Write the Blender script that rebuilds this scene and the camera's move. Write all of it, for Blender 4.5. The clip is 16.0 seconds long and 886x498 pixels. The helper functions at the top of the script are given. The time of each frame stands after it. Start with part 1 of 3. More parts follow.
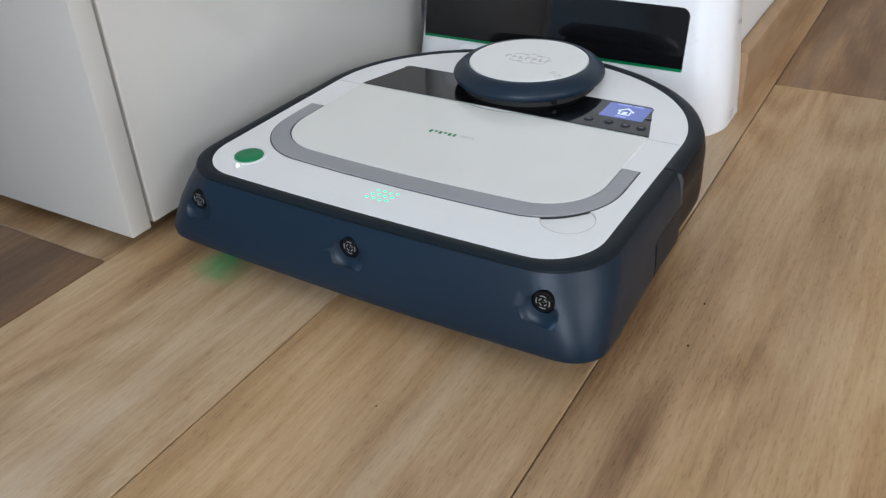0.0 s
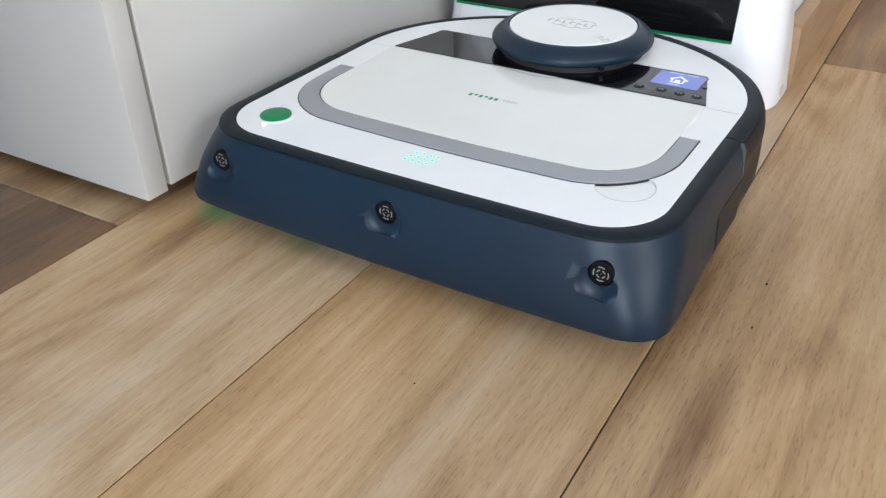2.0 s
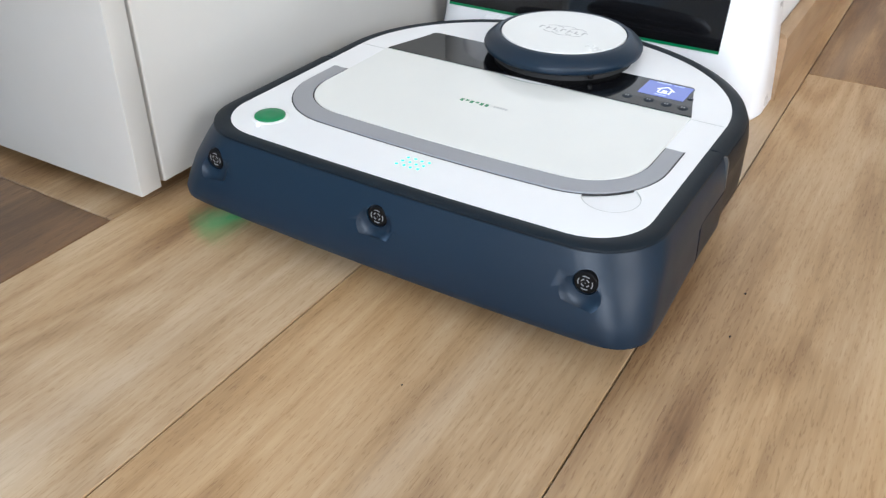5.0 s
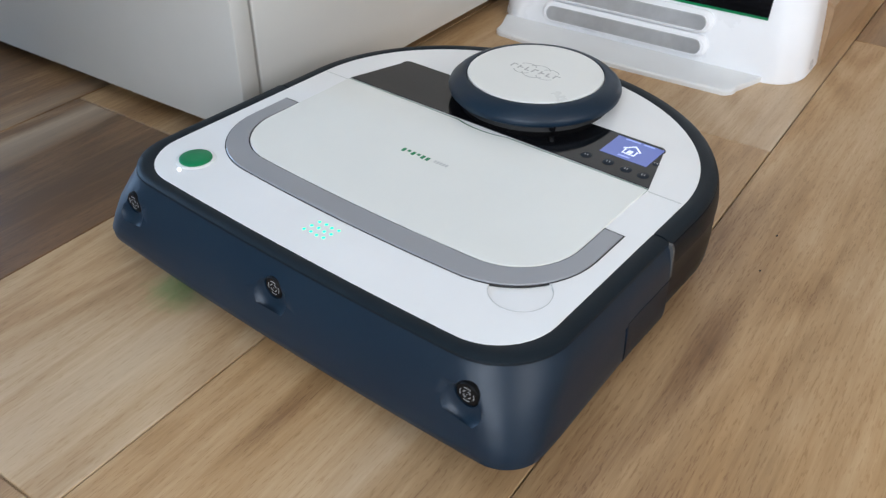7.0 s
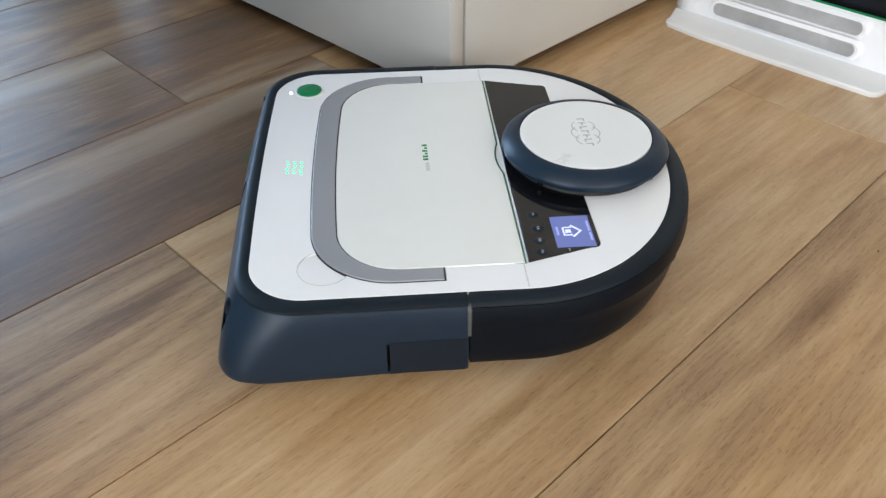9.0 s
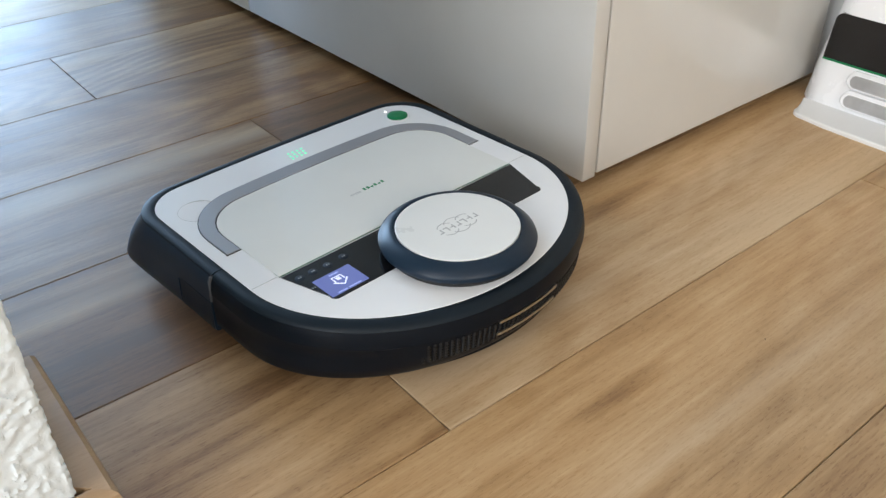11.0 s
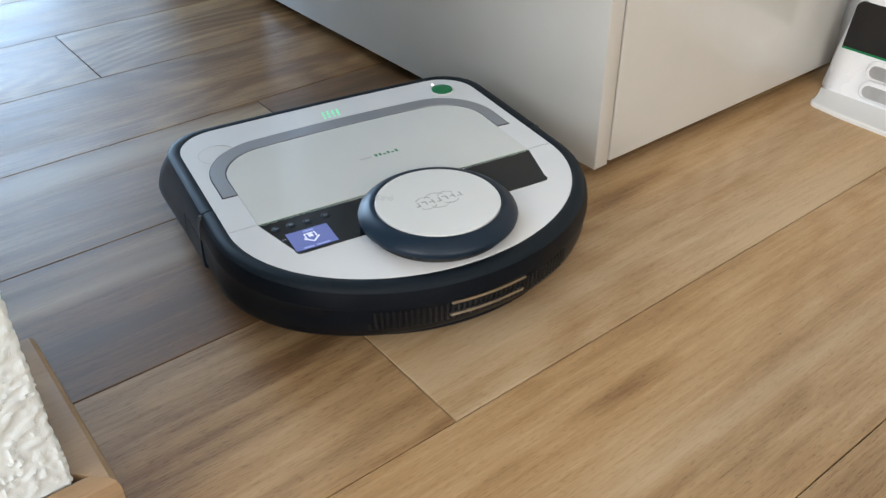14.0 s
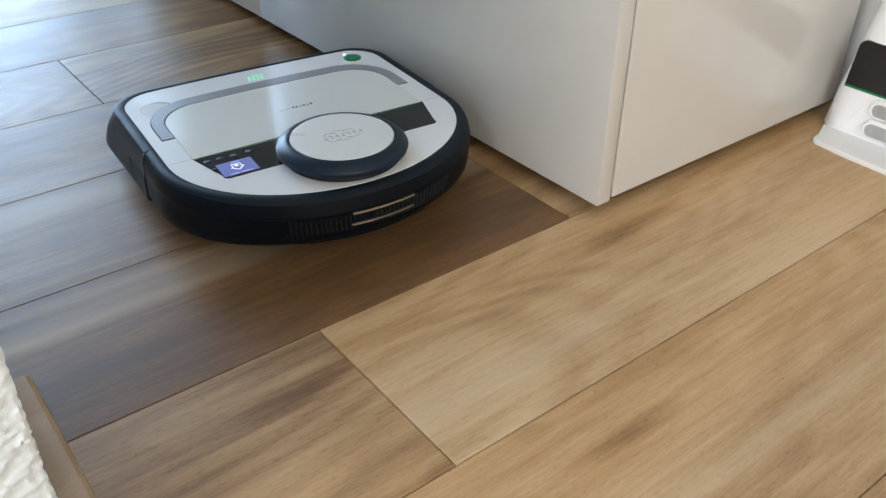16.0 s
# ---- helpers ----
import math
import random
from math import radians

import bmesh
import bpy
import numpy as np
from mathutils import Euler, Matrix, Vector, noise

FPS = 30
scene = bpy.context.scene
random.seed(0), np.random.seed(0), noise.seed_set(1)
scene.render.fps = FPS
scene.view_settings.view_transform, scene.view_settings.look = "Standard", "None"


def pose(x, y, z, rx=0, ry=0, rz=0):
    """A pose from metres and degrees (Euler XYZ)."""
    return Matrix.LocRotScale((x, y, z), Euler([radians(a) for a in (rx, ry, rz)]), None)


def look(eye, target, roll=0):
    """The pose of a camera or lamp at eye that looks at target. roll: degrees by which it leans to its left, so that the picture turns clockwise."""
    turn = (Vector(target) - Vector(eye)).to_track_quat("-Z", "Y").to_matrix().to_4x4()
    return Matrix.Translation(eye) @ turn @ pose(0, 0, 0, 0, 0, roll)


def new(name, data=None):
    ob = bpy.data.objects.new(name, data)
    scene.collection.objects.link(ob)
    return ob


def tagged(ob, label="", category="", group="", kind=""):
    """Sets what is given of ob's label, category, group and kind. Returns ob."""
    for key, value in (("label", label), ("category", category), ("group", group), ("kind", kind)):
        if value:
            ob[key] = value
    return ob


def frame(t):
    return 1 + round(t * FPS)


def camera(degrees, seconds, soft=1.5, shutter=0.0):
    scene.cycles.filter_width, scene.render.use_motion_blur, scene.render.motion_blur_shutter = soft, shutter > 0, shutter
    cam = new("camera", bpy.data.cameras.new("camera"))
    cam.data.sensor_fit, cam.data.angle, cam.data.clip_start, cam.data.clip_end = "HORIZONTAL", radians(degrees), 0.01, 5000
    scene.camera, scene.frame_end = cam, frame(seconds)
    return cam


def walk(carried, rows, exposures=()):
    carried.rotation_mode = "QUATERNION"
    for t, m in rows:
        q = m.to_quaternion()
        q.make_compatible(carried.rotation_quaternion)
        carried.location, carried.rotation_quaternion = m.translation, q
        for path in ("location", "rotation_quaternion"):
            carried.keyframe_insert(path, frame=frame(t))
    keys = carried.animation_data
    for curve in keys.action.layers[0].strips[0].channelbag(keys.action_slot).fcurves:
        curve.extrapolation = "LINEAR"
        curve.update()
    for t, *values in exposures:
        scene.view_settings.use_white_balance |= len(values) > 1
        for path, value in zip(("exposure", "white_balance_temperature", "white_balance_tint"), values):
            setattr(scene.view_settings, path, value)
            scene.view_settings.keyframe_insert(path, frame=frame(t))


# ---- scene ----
EXPOSURES = ((0.0, -0.07, 5760, 10), (0.4, 0.25, 5760, 10), (1.0, 0.27, 5760, 10), (2.0, 0.30, 5760, 10), (2.5, 0.45, 5760, 10), (3.5, 0.46, 5760, 10), (5.2, 0.44, 5780, 10), (7.3, 0.0, 5900, 10),
             (8.5, 0.03, 6100, 10), (9.2, 0.09, 6200, 10), (11.3, 0.07, 6400, 10), (13.0, 0.0, 6450, 10), (16.0, 0.06, 6450, 10))
NORTH, WEST, SOUTH = 106.0, 60.0, 36.0
# the camera's way, in metres; the cabinet's lower corner stands over x = 0, y = 0, planks run along x
PATH = [
    (0, -0.3450, -0.4822, 0.3403, 57.39, 2.58, -59.93),
    (0.5, -0.3375, -0.4739, 0.3226, 58.20, 2.98, -59.64),
    (1, -0.3311, -0.4638, 0.3113, 58.04, 2.22, -59.48),
    (1.5, -0.3320, -0.4523, 0.3073, 57.34, 1.99, -59.31),
    (2, -0.3358, -0.4459, 0.3043, 57.15, 1.37, -59.12),
    (2.5, -0.3376, -0.4416, 0.3040, 56.85, 1.21, -59.09),
    (3, -0.3384, -0.4388, 0.3040, 56.43, 1.06, -58.87),
    (3.5, -0.3403, -0.4414, 0.3016, 56.13, 0.61, -59.41),
    (4, -0.3419, -0.4423, 0.3028, 56.36, -0.02, -59.49),
    (4.5, -0.3384, -0.4434, 0.3070, 56.65, 0.02, -59.28),
    (5, -0.3412, -0.4465, 0.3186, 56.40, -0.27, -59.25),
    (7.5, -0.4459, -0.4946, 0.3706, 52.84, 0.08, -52.92),
    (8, -0.4784, -0.5146, 0.3957, 52.27, 0.13, -49.87),
    (8.5, -0.5091, -0.5166, 0.4101, 51.92, -0.11, -47.77),
    (9, -0.5326, -0.5237, 0.4191, 51.61, 0.23, -45.03),
    (11.3, -0.5789, -0.4968, 0.4492, 56.21, 0.96, -38.39),
    (11.5, -0.5795, -0.4924, 0.4494, 56.35, 0.83, -38.11),
    (12, -0.5815, -0.4820, 0.4433, 56.18, 0.72, -37.40),
    (12.5, -0.5766, -0.4838, 0.4391, 55.38, 0.76, -37.42),
    (13, -0.5741, -0.4891, 0.4399, 55.03, 0.89, -37.75),
    (13.5, -0.5720, -0.4914, 0.4389, 54.87, 0.57, -37.98),
    (14, -0.5715, -0.4910, 0.4400, 54.86, 0.47, -38.03),
    (14.5, -0.5710, -0.4914, 0.4452, 54.96, 0.32, -38.00),
    (15, -0.5713, -0.4922, 0.4451, 55.38, 0.15, -37.67),
    (15.5, -0.5687, -0.4907, 0.4460, 55.40, -0.06, -37.69),
    (16, -0.5665, -0.4785, 0.4508, 56.08, -0.30, -37.71),
]
cam = camera(54.9, 16.0, soft=1.3, shutter=0.5)
walk(cam, [(t, pose(*p)) for t, *p in PATH], exposures=EXPOSURES)

# ---- light ----
world = bpy.data.worlds.new("world")
scene.world = world
world.use_nodes = True
wn = world.node_tree.nodes
sky = wn.new("ShaderNodeTexSky")
sky.sky_type, sky.sun_disc, sky.sun_elevation, sky.sun_rotation = "NISHITA", False, radians(38), radians(-150)
world.node_tree.links.new(sky.outputs[0], wn["Background"].inputs[0])
wn["Background"].inputs[1].default_value = 0.10


def window_light(name, at, target, sx, sy, power, colour):
    lamp = bpy.data.lights.new(name, "AREA")
    lamp.shape, lamp.size, lamp.size_y, lamp.energy, lamp.color = "RECTANGLE", sx, sy, power, colour
    new(name, lamp).matrix_world = look(at, target)


window_light("window_light_north", (-0.1, 4.54, 1.22), (-0.1, 0, 1.22), 1.5, 2.15, NORTH, (0.50, 0.72, 1.0))
window_light("window_light_west", (-3.1, -1.05, 1.25), (0, -1.05, 1.25), 1.6, 1.7, WEST, (0.95, 0.96, 0.97))
# unseen fill lamp, added to brighten faces turned south
window_light("fill_light_south", (-1.2, -3.2, 1.5), (-1.2, 0, 1.5), 2.0, 1.3, SOUTH, (1.0, 0.92, 0.82))


# ---- materials ----
def material(name):
    m = bpy.data.materials.new(name)
    m.use_nodes = True
    return m, m.node_tree.nodes, m.node_tree.links, m.node_tree.nodes["Principled BSDF"]


def node(ns, kind, **inputs):
    n = ns.new("ShaderNode" + kind)
    for k, v in inputs.items():
        n.inputs[k.replace("_", " ")].default_value = v
    return n


def ramp(ns, stops):
    r = ns.new("ShaderNodeValToRGB")
    els = r.color_ramp.elements
    while len(els) < len(stops):
        els.new(0.5)
    for e, (p, c) in zip(els, stops):
        e.position, e.color = p, (*c, 1)
    return r


def plastic(name, colour, rough, spread=0.06, bump=0.0, grain=900.0, metal=0.0, coat=0.0, spec=0.5):
    """A surface with a fine moulded grain and faint smudges in colour and gloss."""
    m, ns, ln, b = material(name)
    tc = ns.new("ShaderNodeTexCoord")
    big = node(ns, "TexNoise", Scale=14.0, Detail=5.0, Roughness=0.6)
    ln.new(tc.outputs["Object"], big.inputs["Vector"])
    lo, hi = [tuple(c * k for c in colour) for k in (1 - spread, 1 + spread)]
    r = ramp(ns, [(0.3, lo), (0.7, hi)])
    ln.new(big.outputs["Fac"], r.inputs["Fac"])
    ln.new(r.outputs["Color"], b.inputs["Base Color"])
    mr = node(ns, "MapRange", From_Min=0.3, From_Max=0.7, To_Min=rough * 0.88, To_Max=min(1, rough * 1.15))
    ln.new(big.outputs["Fac"], mr.inputs["Value"])
    ln.new(mr.outputs[0], b.inputs["Roughness"])
    b.inputs["Metallic"].default_value = metal
    b.inputs["Coat Weight"].default_value = coat
    b.inputs["Specular IOR Level"].default_value = spec
    if bump:
        fine = node(ns, "TexNoise", Scale=grain, Detail=2.0)
        ln.new(tc.outputs["Object"], fine.inputs["Vector"])
        bp = node(ns, "Bump", Strength=bump, Distance=0.0004)
        ln.new(fine.outputs["Fac"], bp.inputs["Height"])
        ln.new(bp.outputs["Normal"], b.inputs["Normal"])
    return m


def glow(name, colour, strength):
    m, ns, ln, b = material(name)
    b.inputs["Base Color"].default_value = (*[c * 0.3 for c in colour], 1)
    b.inputs["Emission Color"].default_value = (*colour, 1)
    b.inputs["Emission Strength"].default_value = strength
    b.inputs["Roughness"].default_value = 0.2
    return m


def wood(name, dark, mid, light, rough=0.42):
    """Oak decor: long streaks, cathedral figure, fine pores, some darker knots; every board its own cut."""
    m, ns, ln, b = material(name)
    tc = ns.new("ShaderNodeTexCoord")
    info = ns.new("ShaderNodeObjectInfo")
    shift = node(ns, "VectorMath")
    shift.operation = "MULTIPLY_ADD"
    ln.new(info.outputs["Random"], shift.inputs[0])
    shift.inputs[1].default_value = (37.0, 11.0, 5.0)
    ln.new(tc.outputs["Object"], shift.inputs[2])

    def stretched(sx, sy, detail, rough_, dist=0.0):
        mp = node(ns, "Mapping")
        mp.inputs["Scale"].default_value = (sx, sy, sy)
        ln.new(shift.outputs[0], mp.inputs["Vector"])
        n = node(ns, "TexNoise", Scale=1.0, Detail=detail, Roughness=rough_, Distortion=dist)
        ln.new(mp.outputs[0], n.inputs["Vector"])
        return n.outputs["Fac"]

    def math_node(op, a, c, third=None):
        n = ns.new("ShaderNodeMath")
        n.operation = op
        for i, v in enumerate((a, c, third)):
            if v is None:
                continue
            if isinstance(v, (int, float)):
                n.inputs[i].default_value = v
            else:
                ln.new(v, n.inputs[i])
        return n.outputs[0]

    tone = stretched(2.2, 8.0, 3.0, 0.5, 0.6)
    streak = stretched(2.2, 26.0, 4.0, 0.55, 0.5)
    fig = stretched(1.7, 6.5, 1.0, 0.4, 0.25)
    rings = math_node("SINE", math_node("MULTIPLY_ADD", fig, 88.0, math_node("MULTIPLY", streak, 5.0)), 0.0)
    fine = stretched(11.0, 190.0, 4.0, 0.62)
    pores = stretched(130.0, 950.0, 1.0, 0.5)
    knot = stretched(5.0, 13.0, 2.0, 0.5, 0.8)
    band = stretched(0.45, 9.0, 2.5, 0.5, 0.2)
    sep = ns.new("ShaderNodeSeparateColor")
    ln.new(info.outputs["Color"], sep.inputs[0])
    s = math_node("MULTIPLY_ADD", tone, 0.42, math_node("MULTIPLY", streak, 0.32))
    figured = node(ns, "MapRange", From_Min=0.40, From_Max=0.62, To_Min=0.012, To_Max=0.052)
    ln.new(stretched(1.1, 4.0, 1.0, 0.5), figured.inputs["Value"])
    s = math_node("MULTIPLY_ADD", rings, figured.outputs[0], math_node("SUBTRACT", s, 0.368))
    s = math_node("MULTIPLY_ADD", fine, 0.25, math_node("SUBTRACT", s, 0.125))
    fibre = stretched(32.0, 560.0, 2.0, 0.6)
    s = math_node("MULTIPLY_ADD", fibre, 0.13, math_node("SUBTRACT", s, 0.065))
    s = math_node("ADD", sep.outputs[0], s)
    kn = node(ns, "MapRange", From_Min=0.63, From_Max=0.80, To_Min=0.0, To_Max=0.11)
    ln.new(knot, kn.inputs["Value"])
    s = math_node("SUBTRACT", s, kn.outputs[0])
    pn = node(ns, "MapRange", From_Min=0.58, From_Max=0.68, To_Min=0.0, To_Max=0.065)
    ln.new(pores, pn.inputs["Value"])
    s = math_node("SUBTRACT", s, pn.outputs[0])
    # each board's own knot and pale sapwood band, placed by its object colour
    place = ns.new("ShaderNodeSeparateXYZ")
    ln.new(tc.outputs["Object"], place.inputs[0])
    kx = math_node("MULTIPLY", math_node("SUBTRACT", place.outputs[0], info.outputs["Alpha"]), 20.0)
    ky = math_node("MULTIPLY", math_node("SUBTRACT", math_node("MULTIPLY_ADD", tone, 0.03, place.outputs[1]), math_node("ADD", sep.outputs[2], 0.015)), 75.0)
    far = math_node("SQRT", math_node("MULTIPLY_ADD", kx, kx, math_node("MULTIPLY", ky, ky)), 0.0)
    far = math_node("MULTIPLY_ADD", math_node("SUBTRACT", streak, 0.5), 1.6, far)
    eye_ = node(ns, "MapRange", From_Min=0.0, From_Max=1.3, To_Min=0.17, To_Max=0.0)
    ln.new(far, eye_.inputs["Value"])
    s = math_node("SUBTRACT", s, eye_.outputs[0])
    off = math_node("ABSOLUTE", math_node("SUBTRACT", math_node("MULTIPLY_ADD", math_node("SUBTRACT", streak, 0.5), 0.05, place.outputs[1]), sep.outputs[1]), 0.0)
    sap = node(ns, "MapRange", From_Min=0.012, From_Max=0.040, To_Min=0.085, To_Max=0.0)
    ln.new(off, sap.inputs["Value"])
    s = math_node("ADD", s, sap.outputs[0])
    r = ramp(ns, [(0.14, tuple(c * 0.55 for c in dark)), (0.30, dark), (0.47, mid), (0.66, light)])
    ln.new(s, r.inputs["Fac"])
    bandwidth = node(ns, "MapRange", From_Min=0.56, From_Max=0.70, To_Min=0.0, To_Max=0.55)
    ln.new(band, bandwidth.inputs["Value"])
    pale = ns.new("ShaderNodeMix")
    pale.data_type = "RGBA"
    pale.inputs[7].default_value = (*[min(1, c * k) for c, k in zip(light, (1.10, 1.22, 1.45))], 1)
    ln.new(bandwidth.outputs[0], pale.inputs[0])
    ln.new(r.outputs["Color"], pale.inputs[6])
    warm = stretched(1.3, 8.0, 2.0, 0.5, 0.3)
    tint = ramp(ns, [(0.40, (0.98, 1.0, 1.05)), (0.62, (1.03, 0.98, 0.90))])
    ln.new(warm, tint.inputs["Fac"])
    mul = ns.new("ShaderNodeMix")
    mul.data_type, mul.blend_type = "RGBA", "MULTIPLY"
    mul.inputs[0].default_value = 1.0
    ln.new(pale.outputs[2], mul.inputs[6])
    ln.new(tint.outputs["Color"], mul.inputs[7])
    ln.new(mul.outputs[2], b.inputs["Base Color"])
    mr = node(ns, "MapRange", From_Min=0.3, From_Max=0.7, To_Min=rough * 0.85, To_Max=rough * 1.15)
    ln.new(streak, mr.inputs["Value"])
    ln.new(mr.outputs[0], b.inputs["Roughness"])
    h = math_node("MULTIPLY_ADD", pores, -0.5, math_node("MULTIPLY", fine, 0.6))
    bp = node(ns, "Bump", Strength=0.13, Distance=0.0005)
    ln.new(h, bp.inputs["Height"])
    ln.new(bp.outputs["Normal"], b.inputs["Normal"])
    return m


def plaster(name, colour, coarse):
    """White paint over plaster; coarse: ragged raised flakes as trowelled on."""
    m, ns, ln, b = material(name)
    tc = ns.new("ShaderNodeTexCoord")
    v = node(ns, "TexNoise", Scale=230.0 if coarse else 300.0, Detail=3.5, Roughness=0.6, Distortion=0.5)
    ln.new(tc.outputs["Object"], v.inputs["Vector"])
    r = ramp(ns, [(0.52, (0, 0, 0)), (0.60, (0.8, 0.8, 0.8)), (0.70, (1, 1, 1))])
    ln.new(v.outputs["Fac"], r.inputs["Fac"])
    c = ramp(ns, [(0.0, tuple(k * 0.99 for k in colour)), (1.0, colour)])
    ln.new(r.outputs["Color"], c.inputs["Fac"])
    ln.new(c.outputs["Color"], b.inputs["Base Color"])
    b.inputs["Roughness"].default_value = 0.75
    bp = node(ns, "Bump", Strength=0.20 if coarse else 0.25, Distance=0.0008 if coarse else 0.001)
    ln.new(r.outputs["Color"], bp.inputs["Height"])
    ln.new(bp.outputs["Normal"], b.inputs["Normal"])
    return m


OAK = wood("oak_plank", (0.222, 0.121, 0.053), (0.425, 0.274, 0.135), (0.600, 0.440, 0.265), rough=0.41)
OAK_TRIM = wood("oak_trim", (0.26, 0.165, 0.088), (0.36, 0.235, 0.128), (0.44, 0.305, 0.180), rough=0.5)
JOINT = plastic("joint_shadow_gap", (0.034, 0.023, 0.015), 0.9)
LACQUER = plastic("white_lacquer", (0.66, 0.652, 0.615), 0.20, 0.015, 0.05, 60.0, coat=0.25)
CARCASS = plastic("white_board", (0.70, 0.69, 0.66), 0.5, 0.02)
# near-black that paints in the shade of gaps and under the cabinet
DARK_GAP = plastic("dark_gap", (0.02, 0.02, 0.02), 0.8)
NAVY = plastic("navy_satin_plastic", (0.0066, 0.0188, 0.0370), 0.37, 0.05, 0.05, 1400.0, spec=0.34)
CHARCOAL = plastic("charcoal_soft_rim", (0.0075, 0.0130, 0.0190), 0.46, 0.08, 0.12, 1500.0, spec=0.19)
SLATE = plastic("dark_slate_plastic", (0.0027, 0.0055, 0.0100), 0.40, 0.08, 0.10, 1400.0, spec=0.16)
WHITE = plastic("white_gloss_plastic", (0.86, 0.865, 0.87), 0.22, 0.015, 0.03, 700.0)
CREAM = plastic("cream_gloss_lid", (0.80, 0.81, 0.775), 0.16, 0.015, 0.02, 500.0, coat=0.3)
DISC = plastic("white_disc", (0.81, 0.82, 0.80), 0.30, 0.015, 0.03, 800.0)
GREY = plastic("silver_grey_plastic", (0.34, 0.35, 0.375), 0.30, 0.02, 0.10, 1200.0, metal=0.25)
BLACK = plastic("black_gloss", (0.006, 0.006, 0.007), 0.06, 0.2)
RUBBER = plastic("black_rubber", (0.012, 0.012, 0.012), 0.7, 0.2)
GREEN = plastic("green_button", (0.0, 0.20, 0.065), 0.35, 0.06)
GREEN_LINE = plastic("green_edge", (0.005, 0.10, 0.05), 0.3, 0.1)
BRISTLE = plastic("green_bristle", (0.06, 0.30, 0.10), 0.6, 0.2)
PRINT = plastic("grey_print", (0.50, 0.51, 0.50), 0.4, 0.05)
ENGRAVED = plastic("engraved_grey", (0.44, 0.445, 0.44), 0.5, 0.05)
SEAM_GREY = plastic("seam_grey", (0.085, 0.09, 0.095), 0.35, 0.1)
VENT = plastic("vent_black", (0.005, 0.0055, 0.0065), 0.34, 0.1, spec=0.28)
GRILLE = plastic("grille_metal", (0.34, 0.35, 0.36), 0.4, 0.1)
SENSOR = plastic("black_sensor_face", (0.004, 0.004, 0.0045), 0.5, 0.2, spec=0.15)
SIDE_SLATE = plastic("side_slate_plastic", (0.0055, 0.0120, 0.0215), 0.40, 0.08, 0.10, 1400.0, spec=0.28)
STEEL = plastic("brushed_steel", (0.55, 0.55, 0.55), 0.28, 0.12, 0.2, 600.0, metal=1.0)
CONTACT = plastic("scuffed_contact_metal", (0.50, 0.51, 0.52), 0.42, 0.25, 0.2, 300.0, metal=0.7)
DOCK_WHITE = plastic("dock_white", (0.89, 0.90, 0.92), 0.28, 0.015, 0.03, 800.0)
PLATE_WHITE = plastic("plate_white", (0.80, 0.81, 0.81), 0.4, 0.03, 0.08, 500.0)
SCREEN = glow("lit_screen", (0.16, 0.20, 0.50), 0.66)
ICON = glow("screen_icon", (0.75, 0.80, 1.0), 0.9)
SCREEN_TEXT = glow("screen_text", (0.35, 0.42, 0.8), 0.8)
LED = glow("green_led", (0.04, 1.0, 0.40), 1.6)
LED_WHITE = glow("white_led", (1.0, 1.0, 1.0), 2.0)
ROUGHCAST = plaster("rough_white_plaster", (0.76, 0.83, 0.86), True)
PAINT = plaster("wall_paint", (0.80, 0.80, 0.78), False)


# ---- building helpers ----
def part(name, bm, mat, parent=None, label="", smooth=True):
    me = bpy.data.meshes.new(name)
    bmesh.ops.recalc_face_normals(bm, faces=bm.faces[:])
    bm.to_mesh(me)
    bm.free()
    me.materials.append(mat)
    if smooth:
        me.polygons.foreach_set("use_smooth", [True] * len(me.polygons))
        me.set_sharp_from_angle(angle=radians(38))
    ob = new(name, me)
    ob.parent = parent
    return tagged(ob, label)


def box(bm, lo, hi, bevel=0.0, segs=2):
    vs = [bm.verts.new((x, y, z)) for x in (lo[0], hi[0]) for y in (lo[1], hi[1]) for z in (lo[2], hi[2])]
    fs = [bm.faces.new([vs[i] for i in f]) for f in
          ((0, 1, 3, 2), (4, 6, 7, 5), (0, 4, 5, 1), (2, 3, 7, 6), (0, 2, 6, 4), (1, 5, 7, 3))]
    if bevel:
        edges = list({e for f in fs for e in f.edges})
        bmesh.ops.bevel(bm, geom=edges, offset=bevel, segments=segs, affect="EDGES", profile=0.5)
    return bm


def boxed(lo, hi, bevel=0.0, segs=2):
    return box(bmesh.new(), lo, hi, bevel, segs)


def loft(bm, rings, closed=True, caps=True):
    """Skin over rings of equally many points."""
    vs = [[bm.verts.new(p) for p in r] for r in rings]
    n = len(vs[0])
    for a, b in zip(vs, vs[1:]):
        for i in range(n if closed else n - 1):
            j = (i + 1) % n
            bm.faces.new((a[i], a[j], b[j], b[i]))
    if caps:
        bm.faces.new(vs[0][::-1])
        bm.faces.new(vs[-1])
    return bm


def turned(profile, n=64, at=(0, 0)):
    """A solid of revolution about a vertical axis from (radius, z) pairs."""
    rings = [[(at[0] + r * math.cos(2 * math.pi * k / n), at[1] + r * math.sin(2 * math.pi * k / n), z)
              for k in range(n)] for r, z in profile]
    return loft(bmesh.new(), rings)


def slab(outline, z0, z1, edge=0.0):
    """A flat piece of the given outline (counter-clockwise), its upper edge eased by edge."""
    bm = bmesh.new()
    rings = [[(x, y, z0) for x, y in outline]]
    if edge:
        rings.append([(x, y, z1 - edge) for x, y in outline])
        inner = shrink(outline, edge)
        rings.append([(x, y, z1) for x, y in inner])
    else:
        rings.append([(x, y, z1) for x, y in outline])
    return loft(bm, rings)


